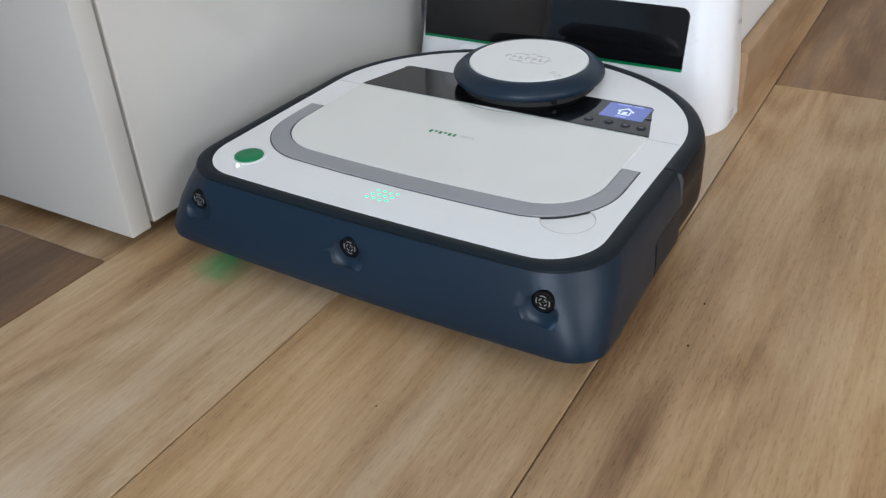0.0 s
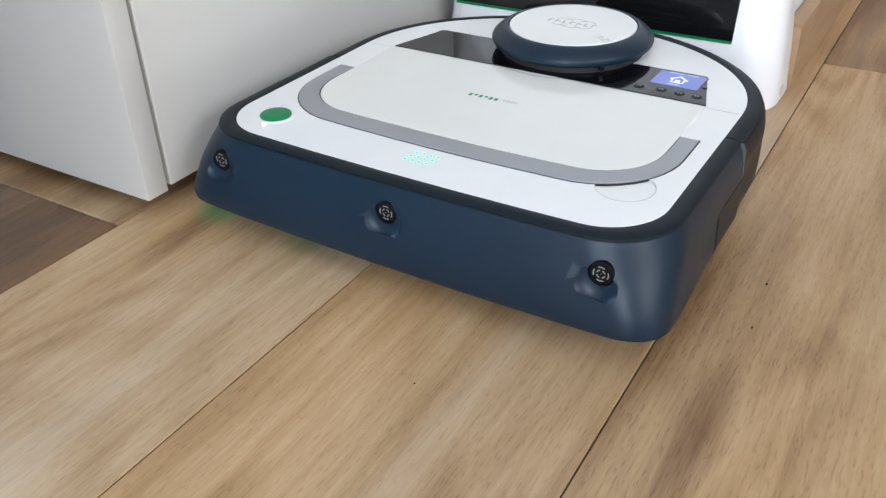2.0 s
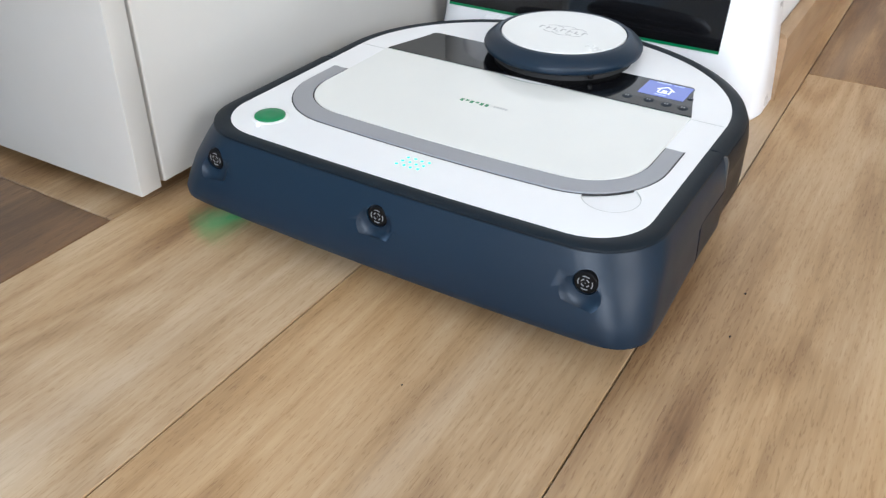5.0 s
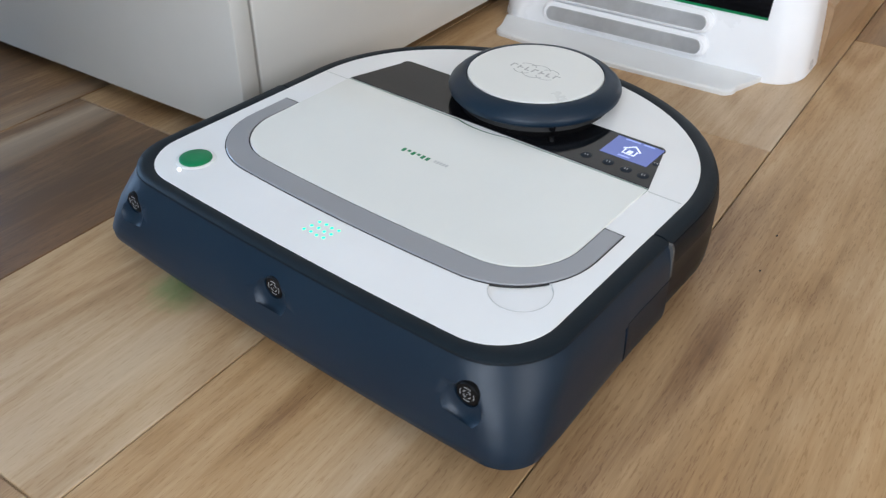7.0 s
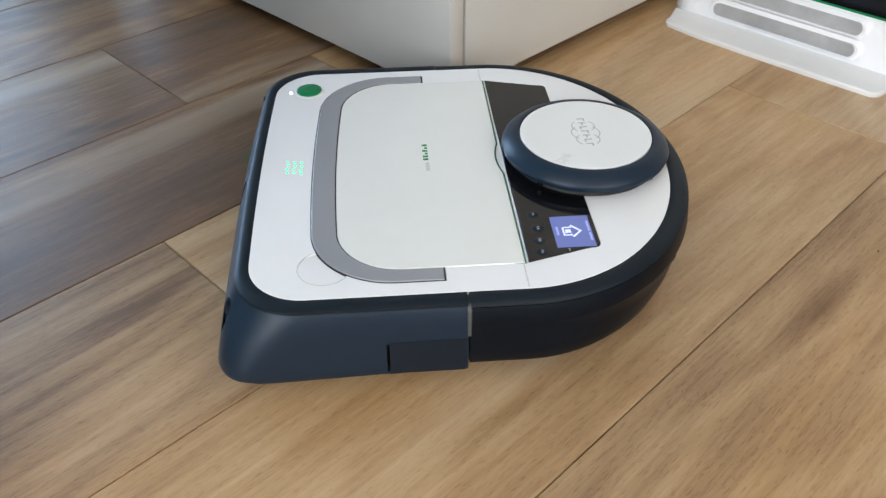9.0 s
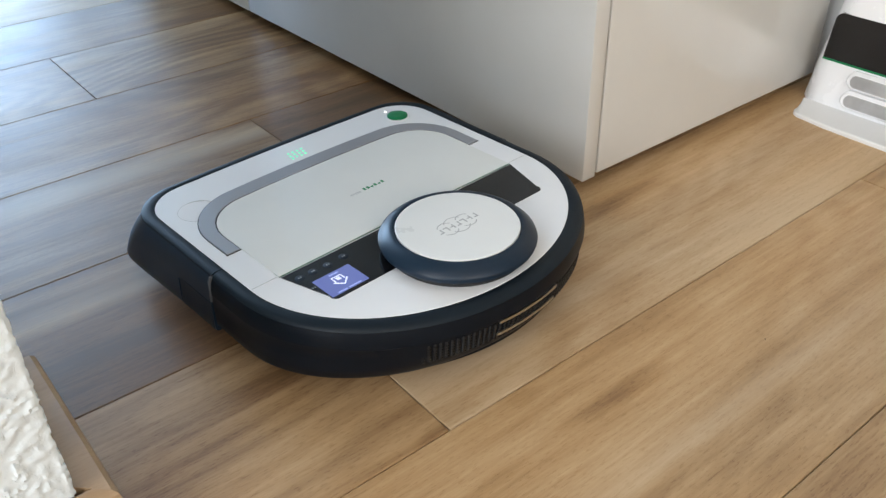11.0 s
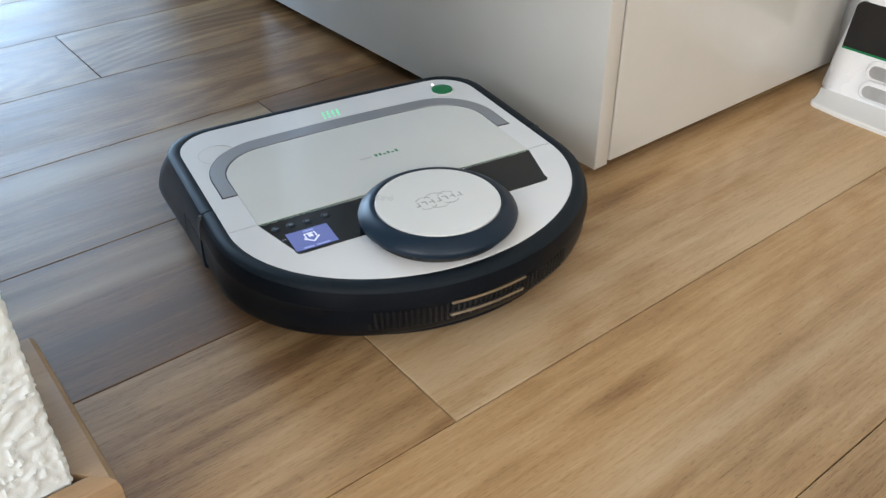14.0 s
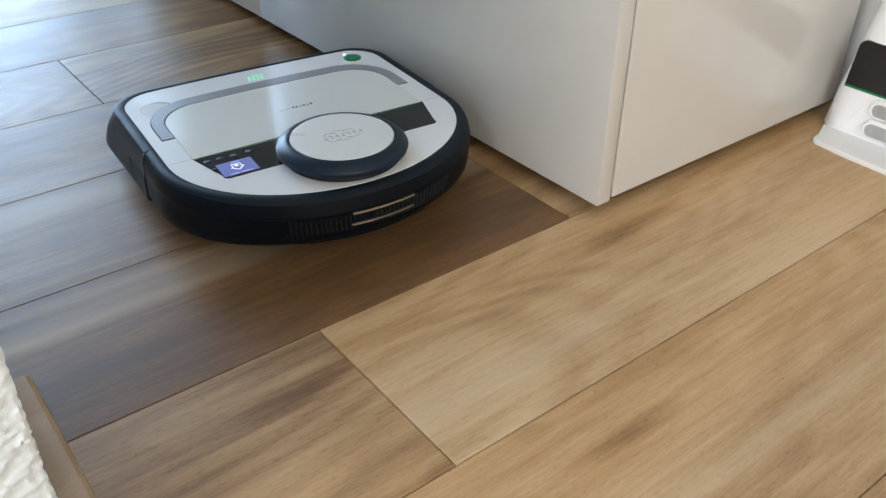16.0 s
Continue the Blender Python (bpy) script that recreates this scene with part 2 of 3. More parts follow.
def shrink(outline, d):
    n, out = len(outline), []
    for i, p in enumerate(outline):
        a, b = Vector(outline[i - 1]), Vector(outline[(i + 1) % n])
        t = (b - a).normalized()
        out.append((p[0] - t.y * d, p[1] + t.x * d))
    return out


def arc(cx, cy, r, a0, a1, n, ry=None):
    return [(cx + r * math.cos(radians(a0 + (a1 - a0) * k / n)), cy + (ry or r) * math.sin(radians(a0 + (a1 - a0) * k / n)))
            for k in range(n + 1)]


def thing(name, label, category, m=None, kind="", group=""):
    ob = new(name)
    ob.empty_display_size = 0.05
    if m is not None:
        ob.matrix_world = m
    return tagged(ob, label, category, group, kind)


def cut(ob, cutters):
    """Carve shapes out of a mesh for good."""
    tools = []
    for bm in cutters:
        me = bpy.data.meshes.new("cutter")
        bmesh.ops.recalc_face_normals(bm, faces=bm.faces[:])
        bm.to_mesh(me)
        bm.free()
        tool = new("cutter", me)
        mod = ob.modifiers.new("cut", "BOOLEAN")
        mod.object, mod.solver = tool, "EXACT"
        tools.append(tool)
    bpy.context.view_layer.update()
    me = bpy.data.meshes.new_from_object(ob.evaluated_get(bpy.context.evaluated_depsgraph_get()))
    ob.modifiers.clear()
    ob.data = me
    me.polygons.foreach_set("use_smooth", [True] * len(me.polygons))
    me.set_sharp_from_angle(angle=radians(38))
    for tool in tools:
        bpy.data.objects.remove(tool)


# ---- the room ----
ROOM = (-3.2, 3.0, -3.3, 4.6, 2.5)          # x0, x1, y0, y1, height


def wall_with_window(name, axis, at, lo, hi, w0, w1, z0, z1):
    """An outer wall 0.2 thick with a real opening, frame and sill."""
    top = ROOM[4]
    bm = bmesh.new()
    out = at + (0.2 if at > 0 else -0.2)
    a, b = min(at, out), max(at, out)
    for (u0, u1, v0, v1) in ((lo, w0, 0, top), (w1, hi, 0, top), (w0, w1, 0, z0), (w0, w1, z1, top)):
        if axis == "y":
            box(bm, (u0, a, v0), (u1, b, v1))
        else:
            box(bm, (a, u0, v0), (b, u1, v1))
    wall = tagged(part(name, bm, PAINT, smooth=False), "white painted plaster wall with a window opening", "wall", kind="structure")
    fr = bmesh.new()
    mid, c = (w0 + w1) / 2, (a + b) / 2
    for (u0, u1, v0, v1) in ((w0, w0 + 0.06, z0, z1), (w1 - 0.06, w1, z0, z1), (mid - 0.04, mid + 0.04, z0 + 0.06, z1 - 0.06),
                             (w0 + 0.06, w1 - 0.06, z0, z0 + 0.06), (w0 + 0.06, w1 - 0.06, z1 - 0.06, z1)):
        if axis == "y":
            box(fr, (u0, c - 0.03, v0), (u1, c + 0.03, v1))
        else:
            box(fr, (c - 0.03, u0, v0), (c + 0.03, u1, v1))
    part("window_frame", fr, CARCASS, wall, smooth=False)


def plaster_coat():
    """Ragged raised flakes of plaster round the low end of the dividing wall."""
    step, z0, z1 = 0.0015, 0.0603, 0.46
    nu, nz, turn = 210, int((z1 - z0) / 0.0015), 0.184
    pts = []
    for j in range(nz + 1):
        z = z0 + (z1 - z0) * j / nz
        for i in range(nu + 1):
            u = i * step
            if u < turn:
                p, nrm = Vector((-0.7275 + u, -0.112, z)), Vector((0, -1, 0))
            else:
                p, nrm = Vector((-0.5435, -0.112 + u - turn, z)), Vector((1, 0, 0))
            q = Vector((u, 0, z))
            warp = Vector((noise.noise(q * 60), 3.1, noise.noise(q * 60 + Vector((9, 0, 0))))) * 0.008
            a = noise.noise((q + warp) * 170) + 0.55 * noise.noise((q + warp) * 390)
            flake = max(0.0, min(1.0, (a - 0.10) / 0.05)) * (0.55 + 0.45 * noise.noise(q * 40))
            pts.append(p + nrm * (0.0005 + 0.0019 * flake + 0.0003 * noise.noise(q * 330) + 0.0008 * noise.noise(q * 22)))
    bm = bmesh.new()
    vs = [bm.verts.new(p) for p in pts]
    for j in range(nz):
        for i in range(nu):
            k = j * (nu + 1) + i
            bm.faces.new((vs[k], vs[k + 1], vs[k + nu + 2], vs[k + nu + 1]))
    return bm


def room():
    x0, x1, y0, y1, h = ROOM
    wall_with_window("wall_north", "y", y1, x0 - 0.2, x1 + 0.2, -0.9, 0.7, 0.1, 2.35)
    wall_with_window("wall_west", "x", x0, y0, y1, -1.9, -0.2, 0.35, 2.15)
    # unseen wall; its window opening is added to go with the south fill
    wall_with_window("wall_south", "y", y0, x0 - 0.2, x1 + 0.2, -2.25, -0.15, 0.45, 2.15)
    tagged(part("wall_east", boxed((x1, y0, 0), (x1 + 0.2, y1, h)), PAINT, smooth=False), "white painted plaster wall", "wall", kind="structure")
    tagged(part("ceiling", boxed((x0 - 0.2, y0 - 0.2, h), (x1 + 0.2, y1 + 0.2, h + 0.15)), PAINT, smooth=False), "plain white painted ceiling", "ceiling", kind="structure")
    # the end of a dividing wall in rough plaster, and the wall behind the dock
    bm = boxed((x0, -0.112, 0), (-0.5435, 0.03, h), 0.001)
    tagged(part("wall_divider", bm, ROUGHCAST), "rough trowelled white plaster wall end above a wooden baseboard", "wall", kind="structure")
    part("plaster_coat", plaster_coat(), ROUGHCAST, bpy.data.objects["wall_divider"], "ragged trowelled plaster flakes")
    bm = boxed((0.455, -0.322, 0), (x1, 0.72, h), 0.003)
    tagged(part("wall_behind_dock", bm, PAINT), "white painted wall behind the charging dock", "wall", kind="structure")


def baseboard(name, runs):
    """Oak strips along a wall, eased on top. A run: from, to (the face's lower line), outward normal."""
    top = thing(name, "light oak baseboard strip with an eased top edge", "baseboard", kind="structure")
    for (ax, ay), (bx, by), (nx, ny), e0, e1, th in runs:
        d = Vector((bx - ax, by - ay)).normalized()
        prof = [(0, 0), (0, 0.052), (0.0012, 0.0575), (0.004, 0.0598), (th - 0.002, 0.0600), (th, 0.0585), (th, 0)]
        rings = []
        for (px, py), e in (((ax, ay), e0), ((bx, by), e1)):
            rings.append([(px - nx * u + d.x * e * u, py - ny * u + d.y * e * u, z) for u, z in prof])
        bm = loft(bmesh.new(), rings)
        part("baseboard_strip", bm, OAK_TRIM, top).color = (0.5, 0.5, 0.5, 1)


def cabinet(name, y0, y1, label, front):
    ob = thing(name, label, "cabinet")
    top, right = 0.86, 0.419
    lo = 0.0165
    part("side_panel", boxed((-0.0025, y0 - 0.0012, lo - 0.0005), (0.0160, y1, top), 0.0010), LACQUER, ob)
    part("side_panel", boxed((right - 0.016, y0 + 0.022, lo), (right, y1, top), 0.0008), LACQUER, ob)
    part("body", boxed((0.0165, y0 + 0.022, lo + 0.002), (right - 0.0165, y1 - 0.002, top - 0.002)), CARCASS, ob, smooth=False)
    part("top", boxed((0, y0, top + 0.0005), (right, y1, top + 0.022), 0.001), LACQUER, ob)
    # added base; its black colour stands for shade under the cabinet
    part("plinth", boxed((0.05, y0 + 0.05, 0), (right - 0.03, y1 - 0.02, lo + 0.003)), DARK_GAP, ob, "recessed plinth, black for the shade under the cabinet", smooth=False)
    if front:
        # black strip set into the open gap in place of its shade
        part("gap_shade", boxed((0.0161, y0 + 0.012, lo + 0.003), (0.0210, y0 + 0.0215, top - 0.01)), DARK_GAP, ob, "dark strip standing for shade in the gap", smooth=False)
        part("door", boxed((0.0200, y0, lo + 0.001), (right, y0 + 0.0195, top - 0.003), 0.0016, 3), LACQUER, ob, "white lacquered front panel")
    return ob


# ---- the robot vacuum ----
def outline(d, rear=0.0, bow=0.0035):
    """The D-shaped outline grown by d: flat front at +x, round back at -x, counter-clockwise from the front's right end."""
    near, far = min(d, 0.0104), max(0.0, d - 0.0104)
    f, w, r = 0.1735 + d * 1.06 + far * 0.45, 0.1508 + near * 1.27 + far * 0.24, 0.036 + near * 0.5 - far * 2.5
    pts = []
    cx, cy = f - r, w - r
    pts += [(f - r + r * math.cos(radians(a)), -cy + r * math.sin(radians(a))) for a in range(-90, 0, 9)]
    pts += [(f, -cy + 2 * cy * k / 24) for k in range(24)]
    pts += [(cx + r * math.cos(radians(a)), cy + r * math.sin(radians(a))) for a in range(0, 90, 9)]
    x_s = -0.006
    pts += [(cx + (x_s - cx) * k / 24, w) for k in range(24)]
    ry, rx = w, 0.1300 + d + rear
    pts += [(x_s - rx * math.sin(radians(a)), ry * math.cos(radians(a))) for a in np.arange(0, 180, 2.5)]
    pts += [(x_s + (cx - x_s) * k / 24, -w) for k in range(24)]
    front = [max(0.0, min(1.0, (x - 0.02) / 0.1)) for x, _ in pts]
    wide = [far * 0.52 / w * max(0.0, min(1.0, (x - 0.07) / 0.09)) for x, _ in pts]      # the bumper flares towards its corners
    return [(x - bow * (y / 0.15) ** 2 * k, y * (1 + g)) for (x, y), k, g in zip(pts, front, wide)]


SEAM = 0.033


def stretch_of(front):
    """Which points of the outline belong to the bumper or to the rear shell, in order."""
    pts = outline(0)
    n = len(pts)
    keep = [i for i, p in enumerate(pts) if (p[0] > SEAM) == front]
    start = next(i for i in keep if (i - 1) % n not in set(keep))
    out, i = [], start
    while i % n in set(keep):
        out.append(i % n)
        i += 1
        if len(out) == len(keep):
            break
    return out


def shell(profile, front, gap=0.0006):
    """A wall of closed cross-section (outset, z) along part of the outline."""
    idx = stretch_of(front)
    per = [outline(p[0], *p[2:]) for p in profile]
    rings = []
    for k, i in enumerate(idx):
        ring = [(per[j][i][0], per[j][i][1], p[1]) for j, p in enumerate(profile)]
        rings.append(ring)
    for end in (0, -1):
        x_end = SEAM + (gap if front else -gap)
        rings[end] = [(x_end, y, z) for _, y, z in rings[end]]
    return loft(bmesh.new(), rings)


RIM = [(-0.003, 0.0682), (-0.003, 0.0692), (0.0006, 0.0712), (0.0042, 0.0713), (0.0066, 0.0707), (0.0079, 0.0696), (0.0082, 0.0682)]
WALL = [(-0.003, 0.0678), (0.0080, 0.0678), (0.0092, 0.0650), (0.0121, 0.0570), (0.0150, 0.0460), (0.0172, 0.0340), (0.0184, 0.0260), (0.0182, 0.0215),
        (0.0165, 0.0185), (0.0110, 0.0172), (-0.003, 0.0172)]
REAR_RIM = [(-0.003, 0.0672, -0.005), (-0.003, 0.0692, -0.005), (0.0006, 0.0712, -0.005), (0.0035, 0.0714, -0.004), (0.0062, 0.0704, -0.002), (0.0078, 0.0690, -0.001), (0.0084, 0.0672)]
REAR_WALL = [(-0.003, 0.0668), (0.0086, 0.0668, -0.0004), (0.0096, 0.0640, -0.0008), (0.0112, 0.0575, -0.0014), (0.0119, 0.0545, -0.0018), (0.0121, 0.0535, -0.0020), (0.0110, 0.0524, -0.0026),
             (0.0124, 0.0420, -0.0060), (0.0130, 0.0320, -0.0092), (0.0120, 0.0245, -0.0122), (0.0088, 0.0202, -0.0132), (0.0020, 0.0188, -0.0100), (-0.003, 0.0188)]


def strip(pts, width, z0, z1):
    """A raised line of even width along points."""
    n = len(pts)
    left, right = [], []
    for i, p in enumerate(pts):
        a, b = Vector(pts[max(0, i - 1)]), Vector(pts[min(n - 1, i + 1)])
        t = (b - a).normalized() * width / 2
        left.append((p[0] - t.y, p[1] + t.x))
        right.append((p[0] + t.y, p[1] - t.x))
    rings = [[(*l, z0), (*r, z0), (*r, z1), (*l, z1)] for l, r in zip(left, right)]
    return loft(bmesh.new(), rings)


def handle_path(x_front, half, r, x_end):
    return [(x_end, -half)] + [(x_end + (x_front - r - x_end) * k / 5, -half) for k in range(1, 5)] + \
        arc(x_front - r, -half + r, r, -90, 0, 12) + [(x_front + 0.0022 * (1 - (2 * k / 12 - 1) ** 2), (-half + r) + 2 * (half - r) * k / 12) for k in range(1, 12)] + \
        arc(x_front - r, half - r, r, 0, 90, 12) + [(x_front - r + (x_end - x_front + r) * k / 5, half) for k in range(1, 5)] + [(x_end, half)]


def robot():
    ob = thing("robot_vacuum", "white and navy D-shaped robot vacuum cleaner on the plank floor", "robot vacuum")
    TOP = 0.0710
    # undercarriage
    base = [(x, y) for x, y in outline(-0.004)]
    part("chassis", loft(bmesh.new(), [[(x * 0.95, y * 0.95, 0.0135) for x, y in base], [(x, y, 0.0205) for x, y in base], [(x, y, 0.0660) for x, y in base]]), SLATE, ob)
    for y in (-0.115, 0.115):
        w = bmesh.new()
        rings = [[(r * math.cos(2 * math.pi * k / 28) - 0.01, yy, 0.030 + r * math.sin(2 * math.pi * k / 28)) for k in range(28)]
                 for r, yy in ((0.026, y - 0.009), (0.030, y - 0.007), (0.030, y + 0.007), (0.026, y + 0.009))]
        part("wheel", loft(w, rings), RUBBER, ob, "black rubber drive wheel")
    part("rear_glide", turned([(0.004, 0.0), (0.007, 0.0015), (0.009, 0.005), (0.009, 0.014)], 24, (-0.092, 0.048)), RUBBER, ob)
    # bumper with three sensor dishes, and the shell behind it
    bumper = part("bumper", shell(WALL, True), NAVY, ob, "navy blue front bumper")
    dishes = []
    places = ((0.1335, 0.0522, 0.1870), (0.0, 0.0518, 0.1895), (-0.1335, 0.0522, 0.1870))
    for y, z, x in places:
        rings = []
        for r, dx, dz in ((0.0150, 0.0034, 0.0), (0.0132, 0.0008, 0.0), (0.0104, -0.0012, 0.0003), (0.0073, -0.0020, 0.0006), (0.0070, -0.0120, 0.0006)):
            rings.append([(x + dx, y + r * math.cos(2 * math.pi * k / 40), z + dz + r * math.sin(2 * math.pi * k / 40)) for k in range(40)])
        dishes.append(loft(bmesh.new(), rings))
    slit = [boxed((0.083, s * 0.170 - 0.012, 0.0200), (0.0852, s * 0.170 + 0.012, 0.0435)) for s in (-1, 1)]
    cut(bumper, dishes + slit)
    # black filler behind each slit, standing for the shade inside
    for s in (-1, 1):
        part("slit_shade", boxed((0.0815, min(s * 0.146, s * 0.1605), 0.019), (0.0868, max(s * 0.146, s * 0.1605), 0.0445)), DARK_GAP, bumper, smooth=False)
    for s in (-1, 1):
        rings = []
        for k in range(13):
            x = SEAM + 0.0008 + (0.0822 - SEAM - 0.0008) * k / 12
            sec = [(0.0080, 0.0450), (0.01560, 0.0450), (0.01640, 0.0405), (0.01745, 0.0340), (0.01865, 0.0260), (0.01845, 0.0214), (0.01675, 0.0182), (0.0080, 0.0176)]
            rings.append([(x + (0.0450 - z) * 0.06, s * (0.1508 + 0.0104 * 1.27 + (d - 0.0104) * 0.24 + 0.0002 + (d - 0.0104) * 0.52 * max(0.0, (x - 0.07) / 0.09)), z) for d, z in sec])
        part("side_panel", loft(bmesh.new(), rings), SIDE_SLATE, bumper, "dark slate lower side panel")
    for y, z, x in places:
        def ringed(r, x0, x1, n=32):
            return loft(bmesh.new(), [[(xx, y + rr * math.cos(2 * math.pi * k / n), z + 0.0006 + rr * math.sin(2 * math.pi * k / n)) for k in range(n)]
                                      for rr, xx in ((r, x0), (r, x1 - 0.0006), (r - 0.0006, x1))])
        s = part("distance_sensor", ringed(0.0069, x - 0.016, x - 0.0024), SENSOR, bumper, "black round distance sensor with a metal grille")
        part("grille_core", ringed(0.0007, x - 0.0026, x - 0.0022, 16), GRILLE, s)
        for r in (0.0023, 0.0042):
            for k in range(4):
                a0 = 90 * k + 20 + (40 if r > 0.003 else 0)
                pts = arc(0, 0, r, a0, a0 + 54, 6)
                bm = strip(pts, 0.0005, x - 0.0026, x - 0.0022)
                for v in bm.verts:
                    v.co = (v.co.z, y + v.co.x, z + 0.0006 + v.co.y)
                part("grille_slot", bm, GRILLE, s)
    part("rim", shell(RIM, True), CHARCOAL, bumper, "charcoal soft rim of the bumper")
    rear = part("rear_shell", shell(REAR_WALL, False), SLATE, ob, "dark slate rear shell")
    part("rim", shell(REAR_RIM, False), CHARCOAL, rear, "charcoal rim of the rear shell")
    for s in (-1, 1):
        rings = []
        for d, z in ((0.0148, 0.0470), (0.0136, 0.0520), (0.0124, 0.0570), (0.0112, 0.0620), (0.0104, 0.0655), (0.0090, 0.0690)):
            y = 0.1508 + 1.27 * min(d, 0.0104) + 0.24 * max(0.0, d - 0.0104) + 0.0005
            rings.append([(SEAM - 0.0011, s * 0.1500, z), (SEAM + 0.0011, s * 0.1500, z), (SEAM + 0.0011, s * y, z), (SEAM - 0.0011, s * y, z)])
        part("seam", loft(bmesh.new(), rings), SEAM_GREY, ob, "grey seam strip", smooth=False)
    # vent grille of small raised knobs round the back, and the two charging contacts
    bm = bmesh.new()
    loft(bm, [[(r * math.cos(math.pi * k / 3), r * math.sin(math.pi * k / 3), h) for k in range(6)] for r, h in ((0.0017, -0.0005), (0.0017, 0.0006), (0.0009, 0.0013))])
    kn = bmesh.new()
    tmp = bpy.data.meshes.new("tmp")
    bm.to_mesh(tmp)
    bm.free()
    flank = sorted((p[1], p[0], p[2] if len(p) > 2 else 0.0) for p in REAR_WALL[6:9])

    def on_rear(z, proud=0.0):
        d, tuck = (float(np.interp(z, [q[0] for q in flank], [q[n] for q in flank])) for n in (1, 2))
        return outline(d + proud, tuck)

    per = {z: on_rear(z) for z in (0.0335, 0.0365, 0.0395, 0.0425, 0.0455, 0.0485)}
    for row, (z, pts) in enumerate(per.items()):
        back = [p for p in pts if p[0] < -0.02]
        length, want = 0.0, 0.0
        for a, b in zip(back, back[1:]):
            seg = math.dist(a, b)
            while want < length + seg:
                f = (want - length) / seg
                px, py = a[0] + (b[0] - a[0]) * f, a[1] + (b[1] - a[1]) * f
                if -0.085 < py < 0.085:
                    nrm = Vector((px + 0.006, py, 0)).normalized()
                    m = Matrix.Translation((px, py, z)) @ nrm.to_track_quat("Z", "Y").to_matrix().to_4x4()
                    start = len(kn.verts)
                    kn.from_mesh(tmp)
                    kn.verts.ensure_lookup_table()
                    for v in kn.verts[start:]:
                        v.co = m @ v.co
                want += 0.0045
                if want < 0.003 and row % 2:
                    want += 0.00225
            length += seg
    bpy.data.meshes.remove(tmp)
    tagged(part("vent_grille", kn, VENT, rear, "dark knobbed exhaust grille"), kind="stuff")
    for z in (0.0515, 0.0385):
        pts = [p for p in on_rear(z, 0.0016) if p[0] < -0.02 and abs(p[1] + 0.003) < 0.034]
        part("charging_contact", strip(pts, 0.0018, z - 0.0011, z + 0.0011), STEEL, rear, "thin bright metal charging contact")
    # upper cover with a finger dish
    cover = part("top_cover", slab(outline(0.0004, -0.005), 0.0640, TOP, 0.0012), WHITE, ob, "white glossy upper cover")
    tilt = pose(0.1225, 0.1205, TOP + 0.0052, 0, 0, 45) @ pose(0, 0, 0, 0, -3, 0)
    dish = turned([(0.0170, -0.006), (0.0170, 0.010)], 48)
    for v in dish.verts:
        v.co = tilt @ v.co
    cut(cover, [dish])
    part("finger_dish_edge", strip(arc(0.1225, 0.1205, 0.0172, -60, 150, 36), 0.0004, TOP - 0.001, TOP + 0.0001), PRINT, cover, smooth=False)
    # lid, its handle in a dark groove
    arc_notch = [(-0.070 + 0.0672 * math.cos(radians(a)), 0.0672 * math.sin(radians(a))) for a in np.linspace(18, -18, 13)]
    inner = handle_path(0.1150, 0.1262, 0.0430, 0.0)
    lid_outline = [(-0.0068, -0.1262)] + inner[1:-1] + [(-0.0068, 0.1262)] + arc_notch
    lid = part("lid", slab(lid_outline, TOP - 0.003, TOP + 0.0007, 0.0007), CREAM, ob, "cream glossy dust bin lid")
    part("lid_edge", slab([(x - 0.0009 if x < 0 else x, y) for x, y in [(-0.0068, -0.1262), (0.0, -0.1262), (0.0, 0.1262), (-0.0068, 0.1262)] + arc_notch], TOP - 0.003, TOP + 0.0003), GREEN_LINE, lid, "thin dark green lid edge")
    groove = handle_path(0.1330, 0.1393, 0.0568, 0.0452) + handle_path(0.1150, 0.1260, 0.0427, 0.0452)[::-1]
    part("handle_groove", slab(groove, TOP - 0.002, TOP + 0.0001), DARK_GAP, lid)
    grip = handle_path(0.1322, 0.1385, 0.0560, 0.0465) + handle_path(0.1158, 0.1268, 0.0435, 0.0465)[::-1]
    part("handle", slab(grip, TOP - 0.002, TOP + 0.0009, 0.0004), GREY, lid, "silver grey U-shaped handle")
    part("cover_seam", strip([(-0.0055, -0.149), (-0.0055, -0.127)], 0.0006, TOP - 0.001, TOP + 0.0002), PRINT, cover, smooth=False)
    part("cover_seam", strip([(-0.0055, 0.127), (-0.0055, 0.149)], 0.0006, TOP - 0.001, TOP + 0.0002), PRINT, cover, smooth=False)
    # brand lettering as plain blocks
    for k in range(6):
        y = -0.0232 + 0.0040 * k
        tall = 0.0018 if k in (0, 2, 4, 5) else 0.0
        part("print_block", boxed((0.0480, y, TOP + 0.0006), (0.0502 + tall, y + 0.0024, TOP + 0.00085)), GREEN, lid, smooth=False)
    for k in range(5):
        y = 0.0030 + 0.0023 * k
        part("print_block", boxed((0.0477, y, TOP + 0.0006), (0.0505, y + 0.0015, TOP + 0.00085)), PRINT, lid, smooth=False)
    # black control panel with screen and keys
    panel_outline = [(-0.0085, -0.1258), (-0.0085, 0.1258)] + arc(-0.0545, 0.1085, 0.005, 70, 180, 6) + arc(-0.0545, -0.1085, 0.005, 180, 290, 6)
    panel = part("control_panel", slab(panel_outline, TOP - 0.002, TOP + 0.0005, 0.0003), BLACK, ob, "black gloss control panel")
    screen = part("screen", boxed((-0.0562, 0.0785, TOP + 0.0004), (-0.0300, 0.1125, TOP + 0.0007)), SCREEN, panel, "lit blue display", smooth=False)
    c = (-0.0432, 0.0955)
